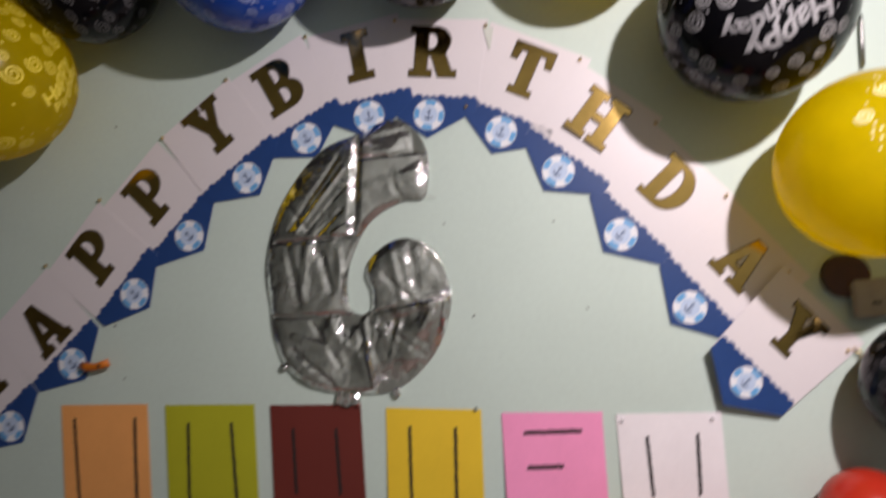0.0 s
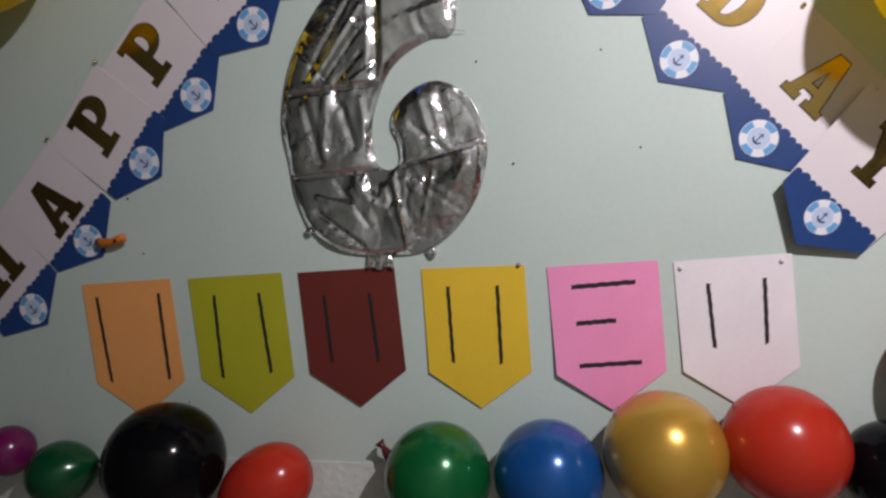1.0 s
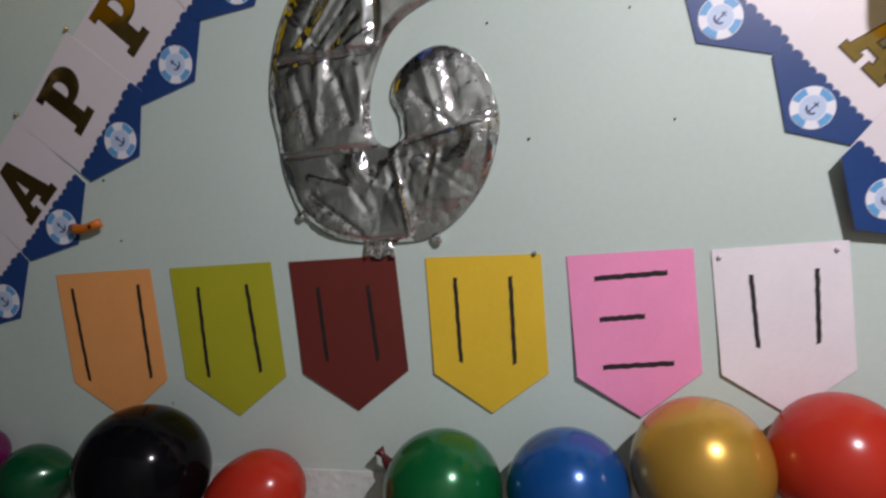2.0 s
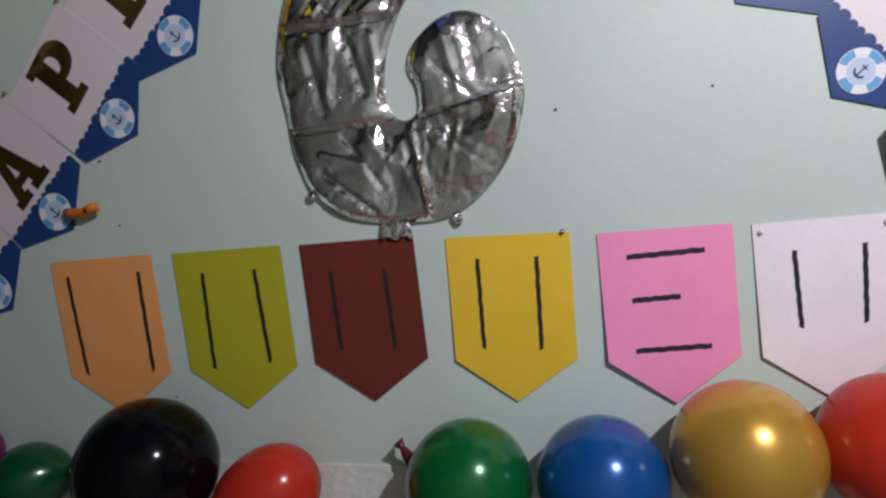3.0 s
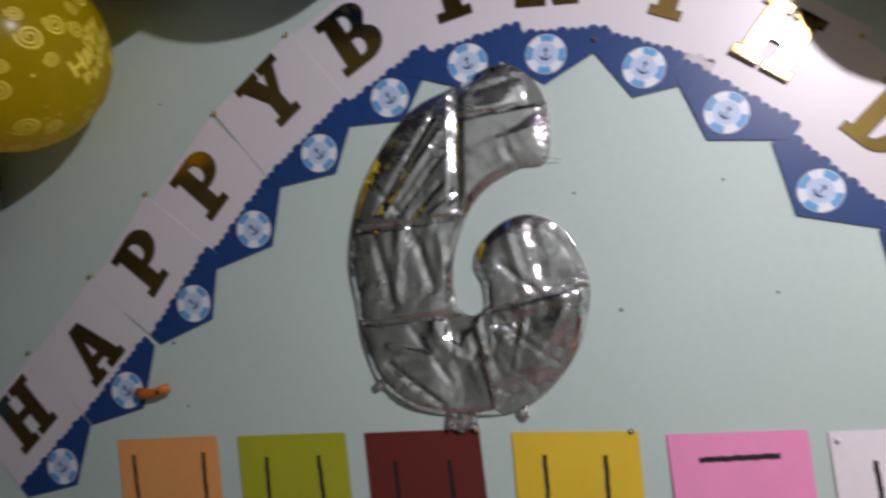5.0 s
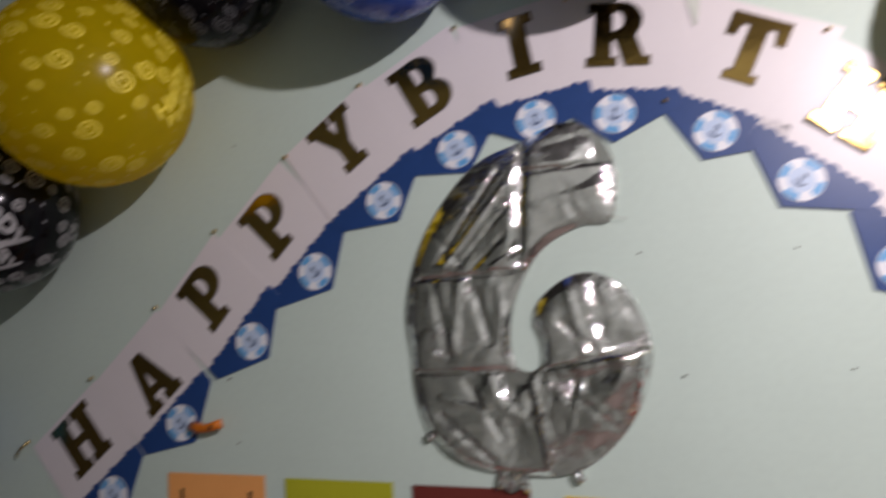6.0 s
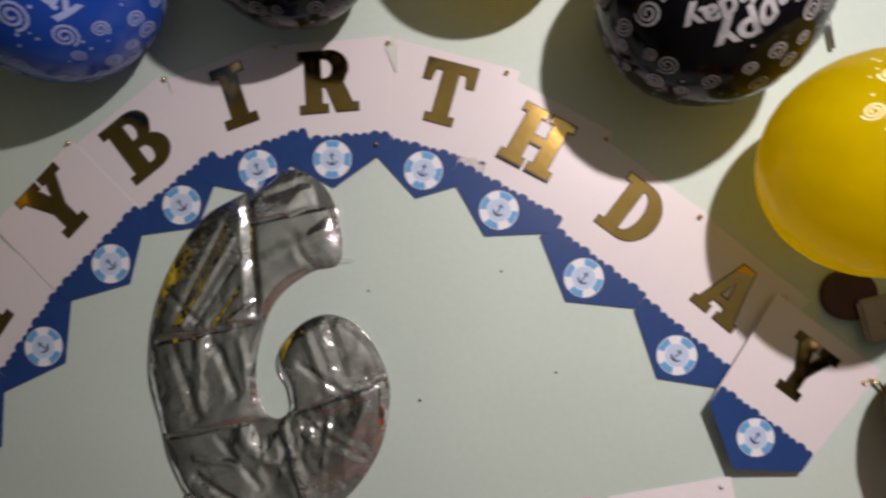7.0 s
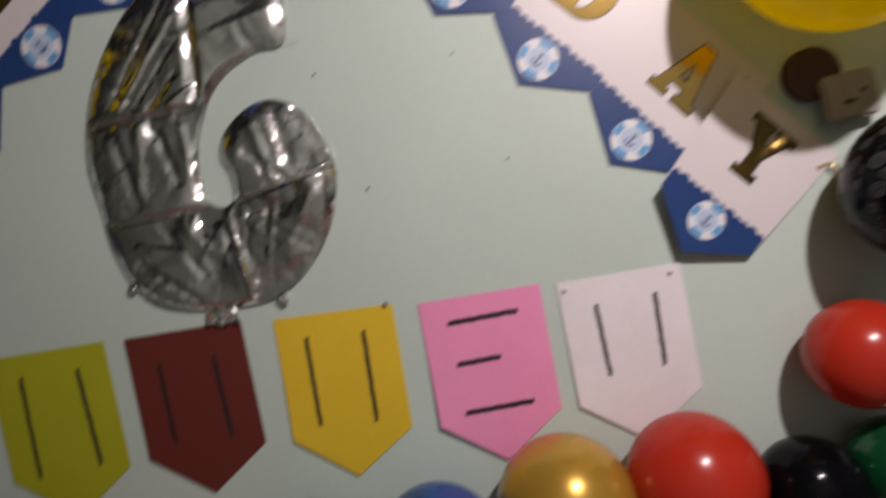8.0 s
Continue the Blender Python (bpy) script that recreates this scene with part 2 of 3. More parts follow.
# ---- the banner of letter cards ----
GLYPHS = {
    "I": [[(0, 0), (.56, 0), (.56, .13), (.42, .13), (.42, .87), (.56, .87), (.56, 1), (0, 1), (0, .87), (.14, .87), (.14, .13), (0, .13)]],
    "H": [[(0, 0), (.44, 0), (.44, .12), (.36, .12), (.36, .44), (.62, .44), (.62, .12), (.54, .12), (.54, 0), (.98, 0), (.98, .12), (.88, .12),
           (.88, .88), (.98, .88), (.98, 1), (.54, 1), (.54, .88), (.62, .88), (.62, .57), (.36, .57), (.36, .88), (.44, .88), (.44, 1), (0, 1),
           (0, .88), (.10, .88), (.10, .12), (0, .12)]],
    "T": [[(.2, 0), (.68, 0), (.68, .12), (.57, .12), (.57, .86), (.72, .86), (.76, .66), (.88, .66), (.88, 1), (0, 1), (0, .66), (.12, .66),
           (.16, .86), (.31, .86), (.31, .12), (.2, .12)]],
    "P": [[(0, 0), (.50, 0), (.50, .12), (.37, .12), (.37, .40)] + arc(.50, .70, .34, .30, -90, 90) + [(0, 1), (0, .88), (.11, .88), (.11, .12), (0, .12)],
          [(.37, .52)] + arc(.44, .70, .14, .18, -90, 90) + [(.37, .88)]],
    "D": [[(0, 0)] + arc(.43, .5, .47, .5, -90, 90, 16) + [(0, 1), (0, .88), (.11, .88), (.11, .12), (0, .12)],
          [(.37, .12)] + arc(.41, .5, .21, .38, -90, 90, 12) + [(.37, .88)]],
    "B": [[(0, 0)] + arc(.52, .27, .34, .27, -90, 62) + arc(.50, .76, .31, .24, -38, 90) + [(0, 1), (0, .88), (.11, .88), (.11, .12), (0, .12)],
          [(.37, .12)] + arc(.47, .28, .12, .16, -90, 90) + [(.37, .44)],
          [(.37, .56)] + arc(.45, .72, .11, .16, -90, 90) + [(.37, .88)]],
    "R": [[(0, 0), (.47, 0), (.47, .12), (.37, .12), (.37, .42), (.46, .42), (.63, 0), (1, 0), (1, .12), (.90, .12), (.75, .47)]
          + arc(.52, .72, .33, .28, -30, 90) + [(0, 1), (0, .88), (.11, .88), (.11, .12), (0, .12)],
          [(.37, .54)] + arc(.45, .71, .14, .17, -90, 90) + [(.37, .88)]],
    "A": [[(0, 0), (.38, 0), (.38, .12), (.29, .12), (.33, .25), (.61, .25), (.65, .12), (.56, .12), (.56, 0), (1, 0), (1, .12), (.92, .12),
           (.63, 1), (.36, 1), (.08, .12), (0, .12)], [(.37, .37), (.57, .37), (.47, .70)]],
    "Y": [[(.24, 0), (.74, 0), (.74, .12), (.62, .12), (.62, .42), (.87, .88), (.98, .88), (.98, 1), (.57, 1), (.57, .88), (.65, .88), (.53, .62),
           (.41, .88), (.48, .88), (.48, 1), (0, 1), (0, .88), (.10, .88), (.36, .42), (.36, .12), (.24, .12)]],
}


def glyph_loops(letter, height, grow=0.0):
    loops = GLYPHS[letter]
    wide = max(x for x, _ in loops[0])
    out = []
    for loop in loops:
        pts = []
        for p in loop:
            q = ((p[0] - wide / 2) * height * (0.83 if letter == "A" else 0.87 if letter == "Y" else 0.94), (p[1] - 0.5) * height)
            if not pts or math.dist(q, pts[-1]) > 1e-5:
                pts.append(q)
        if grow:
            k = len(pts)
            area = sum(pts[i][0] * pts[(i + 1) % k][1] - pts[(i + 1) % k][0] * pts[i][1] for i in range(k))
            sign = (1 if area > 0 else -1) * (1 if loop is loops[0] else -1)
            fat = []
            for i in range(k):
                a, b, c = Vector(pts[i - 1]), Vector(pts[i]), Vector(pts[(i + 1) % k])
                n1 = Vector(((b - a).y, -(b - a).x)).normalized() * sign
                n2 = Vector(((c - b).y, -(c - b).x)).normalized() * sign
                n = (n1 + n2)
                n = n / max(0.5, n.length_squared / 2)
                fat.append(tuple(b + n * grow))
            pts = fat
        out.append(pts)
    return out


def scallops(width, z, bumps=12):
    """The wavy upper edge of the blue border, from right to left, with large and small bumps."""
    sizes = [1.25 if i % 3 == 1 else 0.9 for i in range(bumps)]
    total, pts, x = sum(sizes), [], width / 2
    for s in sizes:
        w = width * s / total
        pts += [(x - w / 2 + w / 2 * math.cos(a), z + w * 0.40 * math.sin(a)) for a in (0.0, 0.5, 1.05, 1.57, 2.1, 2.65)]
        x -= w
    return pts + [(-width / 2, z)]


# how far each card stands off the wall, where they overlap
CARD_OUT = (.0012, .0018, .0024, .0012, .0028, .0020, .0012, .0024, .0016, .0024, .0016, .0024, .0034)


def letter_card(letter, anchor, letter_at, width, index, drop=0.0):
    """A pennant card: white upper part, scalloped navy border with a lifebuoy disc, and a gold letter."""
    ax, az = anchor
    ux, uz = letter_at[0] - ax, letter_at[1] - az
    far = math.hypot(ux, uz)
    turn = math.degrees(math.atan2(ux, uz))
    out = CARD_OUT[index]
    m = pose(ax, -out, az, 0, turn, 0)
    if index == 6:
        m = m @ pose(0, 0, 0.20) @ pose(0, 0, 0, -0.5, 0, 0) @ pose(0, 0, -0.20)
    if index == 12:
        m = m @ pose(width / 2, 0, 0.20) @ pose(0, 0, 0, -3.0, 0, 5.0) @ pose(-width / 2, 0, -0.20)
    card = thing("letter_card", m, "white banner card, gold letter " + letter + ", navy scalloped border", "banner card", "birthday banner cards")
    wide = 0.112 if index in (7, 8) else max(width / 2, 0.104)
    h, low, tip, top = width / 2, 0.012 - drop, -0.049 - drop, 0.206
    part("card", prism("card", [[(-h, low), (h, low), (wide, top), (-wide, top)]], 0.0008, white_card), card, label="glossy white card")
    blue_loop = [(0, tip), (h, low), (h, 0.036 - drop / 2)] + scallops(width, 0.036 - drop / 2)[1:] + [(-h, low)]
    part("border", prism("border", [blue_loop], 0.0006, blue_card, 0.001), card, label="navy blue pointed border with a scalloped edge")
    s = width / 0.20 * 0.93
    disc = part("lifebuoy_disc", prism("lifebuoy_disc", [ring(0, 0, 0.0355 * s)], 0.0006, disc_white, 0.0018), card, label="white and sky blue lifebuoy disc")
    spin = random.uniform(-12, 12)
    for k in range(4):
        a = spin + 90 * k
        loop = arc(0, 0, 0.0342 * s, 0.0342 * s, a - 23, a + 23, 6) + arc(0, 0, 0.0225 * s, 0.0225 * s, a + 23, a - 23, 6)
        part("segment", prism("segment", [loop], 0.0003, disc_blue, 0.0026), disc)
    part("centre", prism("centre", [ring(0, 0, 0.0205 * s, 22)], 0.0003, disc_pale, 0.0026), disc)
    shank = [(-.0012, -.010), (.0012, -.010), (.0012, .006), (.005, .006), (.005, .008), (.0012, .008), (.0012, .012), (-.0012, .012), (-.0012, .008),
             (-.005, .008), (-.005, .006), (-.0012, .006)]
    fluke = arc(0, -.001, .0105, .0105, 195, 345, 10) + arc(0, .001, .0085, .0095, 335, 205, 10)
    hook = [[(x * s, z * s) for x, z in shank], [(x * s, z * s) for x, z in fluke]]
    part("anchor", prism("anchor", [hook[0]], 0.0003, disc_navy, 0.0032), disc)
    part("anchor_fluke", prism("anchor_fluke", [hook[1]], 0.0003, disc_navy, 0.0036), disc)
    tall = (0.110 if index < 6 else 0.106 if index < 9 else 0.101) * width / 0.20
    lm = pose(0.004 if index < 6 else 0.0, 0, far - 0.002)
    if index == 9:
        spin_card = pose(0, 0, 0, 0, turn, 0)
        lm = pose(0, -0.0045, far - 0.001) @ spin_card.inverted() @ pose(0, 0, 0, -1.0, 0, 3.1) @ spin_card
    rim = part("letter", prism("letter", glyph_loops(letter, tall, 0.0022), 0.0004, foil_edge, 0.0012), card, lm, "gold foil letter with a dark outline")
    part("foil", prism("foil", glyph_loops(letter, tall), 0.0003, gold_foil, 0.0019), rim)
    return card


WORDS = "HAPPYBIRTHDAY"
ANCHORS = [(-.640, 1.334), (-.480, 1.482), (-.324, 1.642), (-.191, 1.772), (-.052, 1.898), (.086, 1.981), (.228, 2.022), (.359, 2.019),
           (.511, 1.976), (.627, 1.890), (.749, 1.758), (.878, 1.612), (.972, 1.472)]
LETTERS = [(-.733, 1.436), (-.562, 1.564), (-.431, 1.729), (-.293, 1.866), (-.143, 2.014), (.017, 2.100), (.202, 2.158), (.370, 2.156),
           (.568, 2.103), (.708, 1.996), (.848, 1.855), (.980, 1.702), (1.067, 1.567)]
for i, letter in enumerate(WORDS):
    letter_card(letter, ANCHORS[i], LETTERS[i], 0.214 - 0.0019 * i + (0.003 if 9 <= i <= 11 else -0.008 if i == 12 else 0), i, 0.012 if i == 12 else 0.0)


def push_pin(x, z, out=0.004, tilt=0.0, mat=brass, label="small brass drawing pin in the wall"):
    """A drawing pin: a domed head on a short shank."""
    prof = [(0.0, 0.0050), (0.0016, 0.0047), (0.0032, 0.0034), (0.0041, 0.0014), (0.0042, 0.0004), (0.0012, 0.0), (0.0007, -0.002), (0.0006, -0.010)]
    verts, faces, n = [], [], 10
    for r, h in prof:
        for s in range(n):
            w = 2 * math.pi * s / n
            verts.append((max(r, 1e-4) * math.cos(w), -h, max(r, 1e-4) * math.sin(w)))
    for i in range(len(prof) - 1):
        for s in range(n):
            faces.append((i * n + s, i * n + (s + 1) % n, i * n + n + (s + 1) % n, i * n + n + s))
    ob = new("drawing_pin", mesh_of("drawing_pin", verts, faces, mat, True))
    ob.matrix_basis = pose(x, -out, z, tilt, 0, tilt * 2)
    return tagged(ob, label, "drawing pin", "banner drawing pins")


for x, z in ((-.868, 1.425), (-.706, 1.563), (-.550, 1.708), (-.413, 1.858), (-.257, 1.995), (-.102, 2.120), (.084, 2.205), (.286, 2.226), (.482, 2.202),
             (.674, 2.118), (.820, 1.980), (.950, 1.830), (1.060, 1.680), (1.160, 1.530), (.438, 2.032)):
    push_pin(x, z, 0.006, random.uniform(-12, 12))

tape = new("tape_strip", prism("tape_strip", [[(-.002, -.045), (.002, -.045), (.011, 0), (-.011, 0)]], 0.0002, tape_clear))
tape.matrix_basis = pose(.487, -0.0052, 2.197, 0, -3, 0)
tagged(tape, "frosted strip of tape stuck over the banner cards", "tape")
neckpiece = new("banner_cord", tube("banner_cord", [(-.868, -.006, 1.425), (-.882, -.012, 1.412), (-.893, -.010, 1.398), (-.901, -.004, 1.388)], [.002, .003, .0022, .001], brass, 8))
tagged(neckpiece, "short gold cord end at the banner corner", "cord")
cord2 = new("banner_cord", tube("banner_cord", [(1.168, -.006, 1.535), (1.180, -.012, 1.528), (1.187, -.010, 1.512), (1.190, -.003, 1.497)], [.002, .003, .0022, .001], brass, 8))
tagged(cord2, "short gold cord end at the banner corner", "cord")

# ---- the paper pennants with marker bars ----
PENNANTS = [
    ("orange", (0.84, 0.38, 0.115), (-.508, 1.386), (-.291, 1.394), 0.0, ((-.70, .12, -.66, .88), (.70, .12, .66, .88))),
    ("olive green", (0.42, 0.43, 0.014), (-.248, 1.393), (-.035, 1.400), 0.0, ((-.48, .15, -.52, .85), (.48, .15, .52, .82))),
    ("dark maroon red", (0.135, 0.018, 0.011), (.001, 1.399), (.206, 1.406), 0.002, ((-.50, .20, -.48, .76), (.44, .20, .46, .76))),
    ("yellow", (0.80, 0.55, 0.03), (.261, 1.400), (.463, 1.401), 0.004, ((-.50, .15, -.50, .77), (.46, .15, .46, .77))),
    ("bubblegum pink", (0.94, 0.33, 0.57), (.505, 1.396), (.706, 1.403), 0.009, ((-.58, .17, .58, .15), (-.55, .46, .18, .45), (-.56, .80, .58, .78))),
    ("white", (0.84, 0.81, 0.83), (.733, 1.400), (.932, 1.409), 0.005, ((-.44, .18, -.42, .66), (.52, .17, .50, .66))),
]


def pennant(colour, tint, left, right, lift, bars):
    """A sheet of paper cut to a point below, lifted a little along one lower edge, with marker bars drawn on it."""
    w = math.dist(left, right)
    turn = -math.degrees(math.atan2(right[1] - left[1], right[0] - left[0]))
    side, tip = w * 1.03, w * 0.36

    def sheet(u, v, out):
        bottom = side + tip * (1 - abs(u))
        y = -0.0012 - 0.0016 * (1 - u * u) * math.sin(math.pi * v) - lift * max(0.0, v - 0.2) ** 1.5 * (1 - u) * 0.5 - lift * 0.25 * v * (1 - u) * 0.5
        return (u * w / 2 + 0.0045 * v, y - out, -v * bottom)

    def grid(name, us, vs, out, thick, mat):
        verts, faces, n = [], [], len(us)
        for back in (0, 1):
            verts += [sheet(u, v, out - back * thick) for v in vs for u in us]
        k = n * len(vs)
        for r in range(len(vs) - 1):
            for c in range(n - 1):
                a = r * n + c
                faces += [(a, a + 1, a + n + 1, a + n), (a + k, a + k + n, a + k + n + 1, a + k + 1)]
        rim = [c for c in range(n)] + [r * n + n - 1 for r in range(1, len(vs))] + [(len(vs) - 1) * n + c for c in range(n - 2, -1, -1)] + [r * n for r in range(len(vs) - 2, 0, -1)]
        for i, a in enumerate(rim):
            b = rim[(i + 1) % len(rim)]
            faces.append((a, a + k, b + k, b))
        return mesh_of(name, verts, faces, mat)

    pen = thing("paper_pennant", pose((left[0] + right[0]) / 2, -0.001, (left[1] + right[1]) / 2, 0, turn, 0),
                colour + " paper pennant with " + ("three" if len(bars) == 3 else "two") + " black marker bars", "paper pennant", "row of paper pennants")
    part("sheet", grid("sheet", [i / 6 - 1 for i in range(13)], [i / 12 for i in range(13)], 0.0006, 0.0005, paper(colour.replace(" ", "_") + "_paper", tint)), pen)
    for u0, v0, u1, v1 in bars:
        across = abs(u1 - u0) > abs(v1 - v0)
        turn_off, verts, faces, steps, t = random.uniform(-0.02, 0.02), [], [], 18, 0.036
        for i in range(steps + 1):
            k = i / steps
            wob = 0.0025 * math.sin(i * 1.1 + u0 * 9) + turn_off * k
            for e in (-t, t):
                e *= 1 + 0.14 * math.sin(i * 1.9 + e * 60)
                u, v = u0 + (u1 - u0) * k, v0 + (v1 - v0) * k
                level = (v + 0.5 * (e + wob)) * (side + tip * 0.45) / (side + tip * (1 - abs(u)))
                verts.append(sheet(u, level, 0.0010) if across else sheet(u + e + wob, v, 0.0010))
        for i in range(steps):
            faces.append((2 * i, 2 * i + 1, 2 * i + 3, 2 * i + 2))
        part("marker_bar", mesh_of("marker_bar", verts, faces, marker), pen)
    return pen


for row in PENNANTS:
    pennant(*row)
for x, z in ((.745, 1.388), (.915, 1.396), (.452, 1.402)):
    push_pin(x, z, 0.0045, 0, white_card if x > 0.6 else steel, "small pale drawing pin holding a paper pennant")

# ---- the foil balloon ----
SIX = [(.205, .555), (.255, .580), (.300, .578), (.336, .548), (.354, .505), (.356, .455), (.345, .412), (.300, .406), (.252, .383), (.212, .340),
       (.186, .280), (.177, .220), (.184, .182), (.208, .164), (.230, .180), (.230, .215), (.217, .250), (.232, .288), (.270, .318), (.318, .327),
       (.360, .304), (.390, .258), (.402, .200), (.393, .145), (.368, .088), (.328, .040), (.268, .004), (.210, -.002), (.150, .000), (.088, .016),
       (.034, .060), (.011, .125), (.001, .195), (-.007, .270), (.004, .338), (.032, .411), (.075, .475), (.133, .529)]


def smooth_loop(ctrl, n=5):
    """A closed Catmull-Rom curve through the profile's control points."""
    out, k = [], len(ctrl)
    for i in range(k):
        p0, p1, p2, p3 = (Vector(ctrl[(i + d) % k]) for d in (-1, 0, 1, 2))
        for s in range(n):
            t = s / n
            out.append(0.5 * (2 * p1 + (p2 - p0) * t + (2 * p0 - 5 * p1 + 4 * p2 - p3) * t * t + (3 * p1 - p0 - 3 * p2 + p3) * t ** 3))
    return out


def crease(p, a, b, width):
    """How near a point lies to the fold from a to b: 1 on it, 0 beyond its width."""
    a, b = Vector(a), Vector(b)
    t = max(0.0, min(1.0, (p - a).dot(b - a) / (b - a).length_squared))
    return max(0.0, 1 - (p - a - (b - a) * t).length / (1.9 * width))


def facets(p, cell, long, turn, high, seed):
    """Flat crumpled facets: heights thrown at the corners of a warped net of triangles, straight between them."""
    wx = p.x + 0.8 * cell * noise.noise(Vector((p.x / cell * 0.6, p.y / cell * 0.6, seed + 1.5)))
    wz = p.y + 0.8 * cell * noise.noise(Vector((p.x / cell * 0.6, p.y / cell * 0.6, seed + 8.5)))
    c, q = math.cos(turn), math.sin(turn)
    u, v = (wx * c - wz * q) / cell, (wx * q + wz * c) / (cell * long)
    i, j = math.floor(u), math.floor(v)
    fu, fv = u - i, v - j

    def corner(a, b):
        return noise.cell(Vector((a + 0.5, b + 0.5, seed * 3.0 + 11.5)))
    if fu + fv < 1:
        k = corner(i, j) * (1 - fu - fv) + corner(i + 1, j) * fu + corner(i, j + 1) * fv
    else:
        k = corner(i + 1, j + 1) * (fu + fv - 1) + corner(i + 1, j) * (1 - fv) + corner(i, j + 1) * (1 - fu)
    return high * k


def foil_six():
    from mathutils import geometry
    loop = smooth_loop(SIX)
    k = len(loop)
    arr = np.array([(p.x, p.y) for p in loop])
    nxt = np.roll(arr, -1, axis=0)
    run_along = nxt - arr
    squares = (run_along ** 2).sum(axis=1)

    def edge_distance(x, z):
        t = np.clip(((x - arr[:, 0]) * run_along[:, 0] + (z - arr[:, 1]) * run_along[:, 1]) / squares, 0, 1)
        return float(np.min(np.hypot(arr[:, 0] + t * run_along[:, 0] - x, arr[:, 1] + t * run_along[:, 1] - z)))

    # the folds of the packed sheet: from, to, width, depth
    folds = [((.205, .556), (.196, .345), .0080, .007), ((.21, .500), (.345, .512), .0030, .0024), ((.018, .322), (.182, .334), .0035, .0044),
             ((.014, .160), (.208, .172), .0035, .0044), ((.236, .172), (.394, .205), .0035, .0042), ((.214, .158), (.246, .012), .0055, -.0048),
             ((.052, .350), (.160, .505), .0040, .0026), ((.068, .345), (.172, .478), .0040, -.0030), ((.094, .345), (.180, .445), .0030, .0016),
             ((.045, .315), (.075, .19), .0070, .0032), ((.095, .315), (.080, .20), .0080, -.0034), ((.315, .315), (.330, .225), .0080, .0028),
             ((.275, .305), (.300, .205), .0070, -.0028), ((.06, .09), (.15, .02), .0050, .0036), ((.03, .42), (.10, .34), .0050, .0022),
             ((.115, .338), (.170, .392), .0040, .0030), ((.150, .340), (.192, .366), .0035, -.0028), ((.120, .300), (.145, .215), .0060, .0026),
             ((.160, .300), (.172, .200), .0060, -.0024), ((.262, .250), (.330, .190), .0050, .0024), ((.100, .150), (.165, .060), .0050, .0024),
             ((.060, .120), (.135, .100), .0045, -.0024), ((.270, .140), (.350, .080), .0050, .0020), ((.300, .170), (.270, .060), .0045, -.0018),
             ((.230, .440), (.330, .470), .0070, -.0018), ((.240, .540), (.320, .560), .0060, .0016)]
    pts, step = list(loop), 0.0029
    edges = [(i, (i + 1) % k) for i in range(k)]
    for a, b, w, deep in folds:
        a, b = Vector(a), Vector(b)
        n = max(2, int((b - a).length / 0.0045))
        for q in range(n + 1):
            pts.append(a.lerp(b, q / n))
            if q:
                edges.append((len(pts) - 2, len(pts) - 1))
    fold_pts = np.array([(p.x, p.y) for p in pts[k:]])
    for i in range(int(0.44 / step)):
        for j in range(int(0.63 / step)):
            x, z = i * step + 0.5 * step * (j % 2) - 0.02, j * step - 0.02
            cross = ((arr[:, 1] > z) != (nxt[:, 1] > z)) & (x < (nxt[:, 0] - arr[:, 0]) * (z - arr[:, 1]) / (nxt[:, 1] - arr[:, 1] + 1e-12) + arr[:, 0])
            if cross.sum() % 2 and edge_distance(x, z) > 0.0020 and np.min(np.hypot(fold_pts[:, 0] - x, fold_pts[:, 1] - z)) > 0.0019:
                pts.append(Vector((x, z)))
    vs, _, fs, *_ = geometry.delaunay_2d_cdt(pts, edges, [list(range(k))], 1, 1e-6)
    # panels between the folds: how each leans, the run of its wrinkles and their strength
    panels = {"top": (-.14, -.08, 1.3, .8, .7), "hook": (-.10, -.02, 1.1, 1.2, .6), "shoulder": (.03, -.05, 1.9, 3.2, .6), "flank": (-.02, -.06, 1.9, .6, .9),
              "base": (-.04, -.16, 1.2, 1.0, 1.1), "bowl_low": (.07, .10, 1.0, 1.1, .9), "bowl_high": (-.08, -.06, 1.4, .9, .85)}

    def panel_of(p):
        if p.x < 0.203 + (p.y - 0.45) * 0.03 and p.y > 0.335:
            return "shoulder"
        if p.y > 0.335:
            return "top" if p.y > 0.505 else "hook"
        if p.x < 0.205 and p.y > 0.166:
            return "flank"
        if p.y < 0.172 + (p.x - 0.23) * 0.2 and p.x > 0.245 - p.y * 0.18:
            return "bowl_low"
        return "bowl_high" if p.y > 0.172 else "base"

    middle = {"top": (.28, .54), "hook": (.28, .45), "shoulder": (.12, .44), "flank": (.09, .25), "base": (.13, .09), "bowl_low": (.31, .11), "bowl_high": (.31, .26)}
    front, back = [], []
    for p in vs:
        d = edge_distance(p.x, p.y)
        h = 0.0070 * (1 - math.exp(-d / 0.012)) + 0.045 * min(d, 0.07)
        soft = min(1.0, d / 0.014)
        which = panel_of(p)
        tx, tz, fx, fz, strong = panels[which]
        mx, mz = middle[which]
        h += soft * 0.85 * (tx * (p.x - mx) + tz * (p.y - mz))
        for a, b, w, deep in folds:
            h -= deep * soft * crease(p, a, b, w)
        # long wrinkles that run with the panel, and sharp crumpled facets across it
        seed = 0.37 * len(which)
        if which == "shoulder":
            run = Vector(((p.x * .58 + p.y * .81) * 6, (p.x * .81 - p.y * .58) * 22, 0.4))
        else:
            run = Vector((p.x * 11 * fx, p.y * 11 * fz, seed))
        wrinkle = abs(noise.noise(run)) * (0.006 if which == "shoulder" else 0.0010)
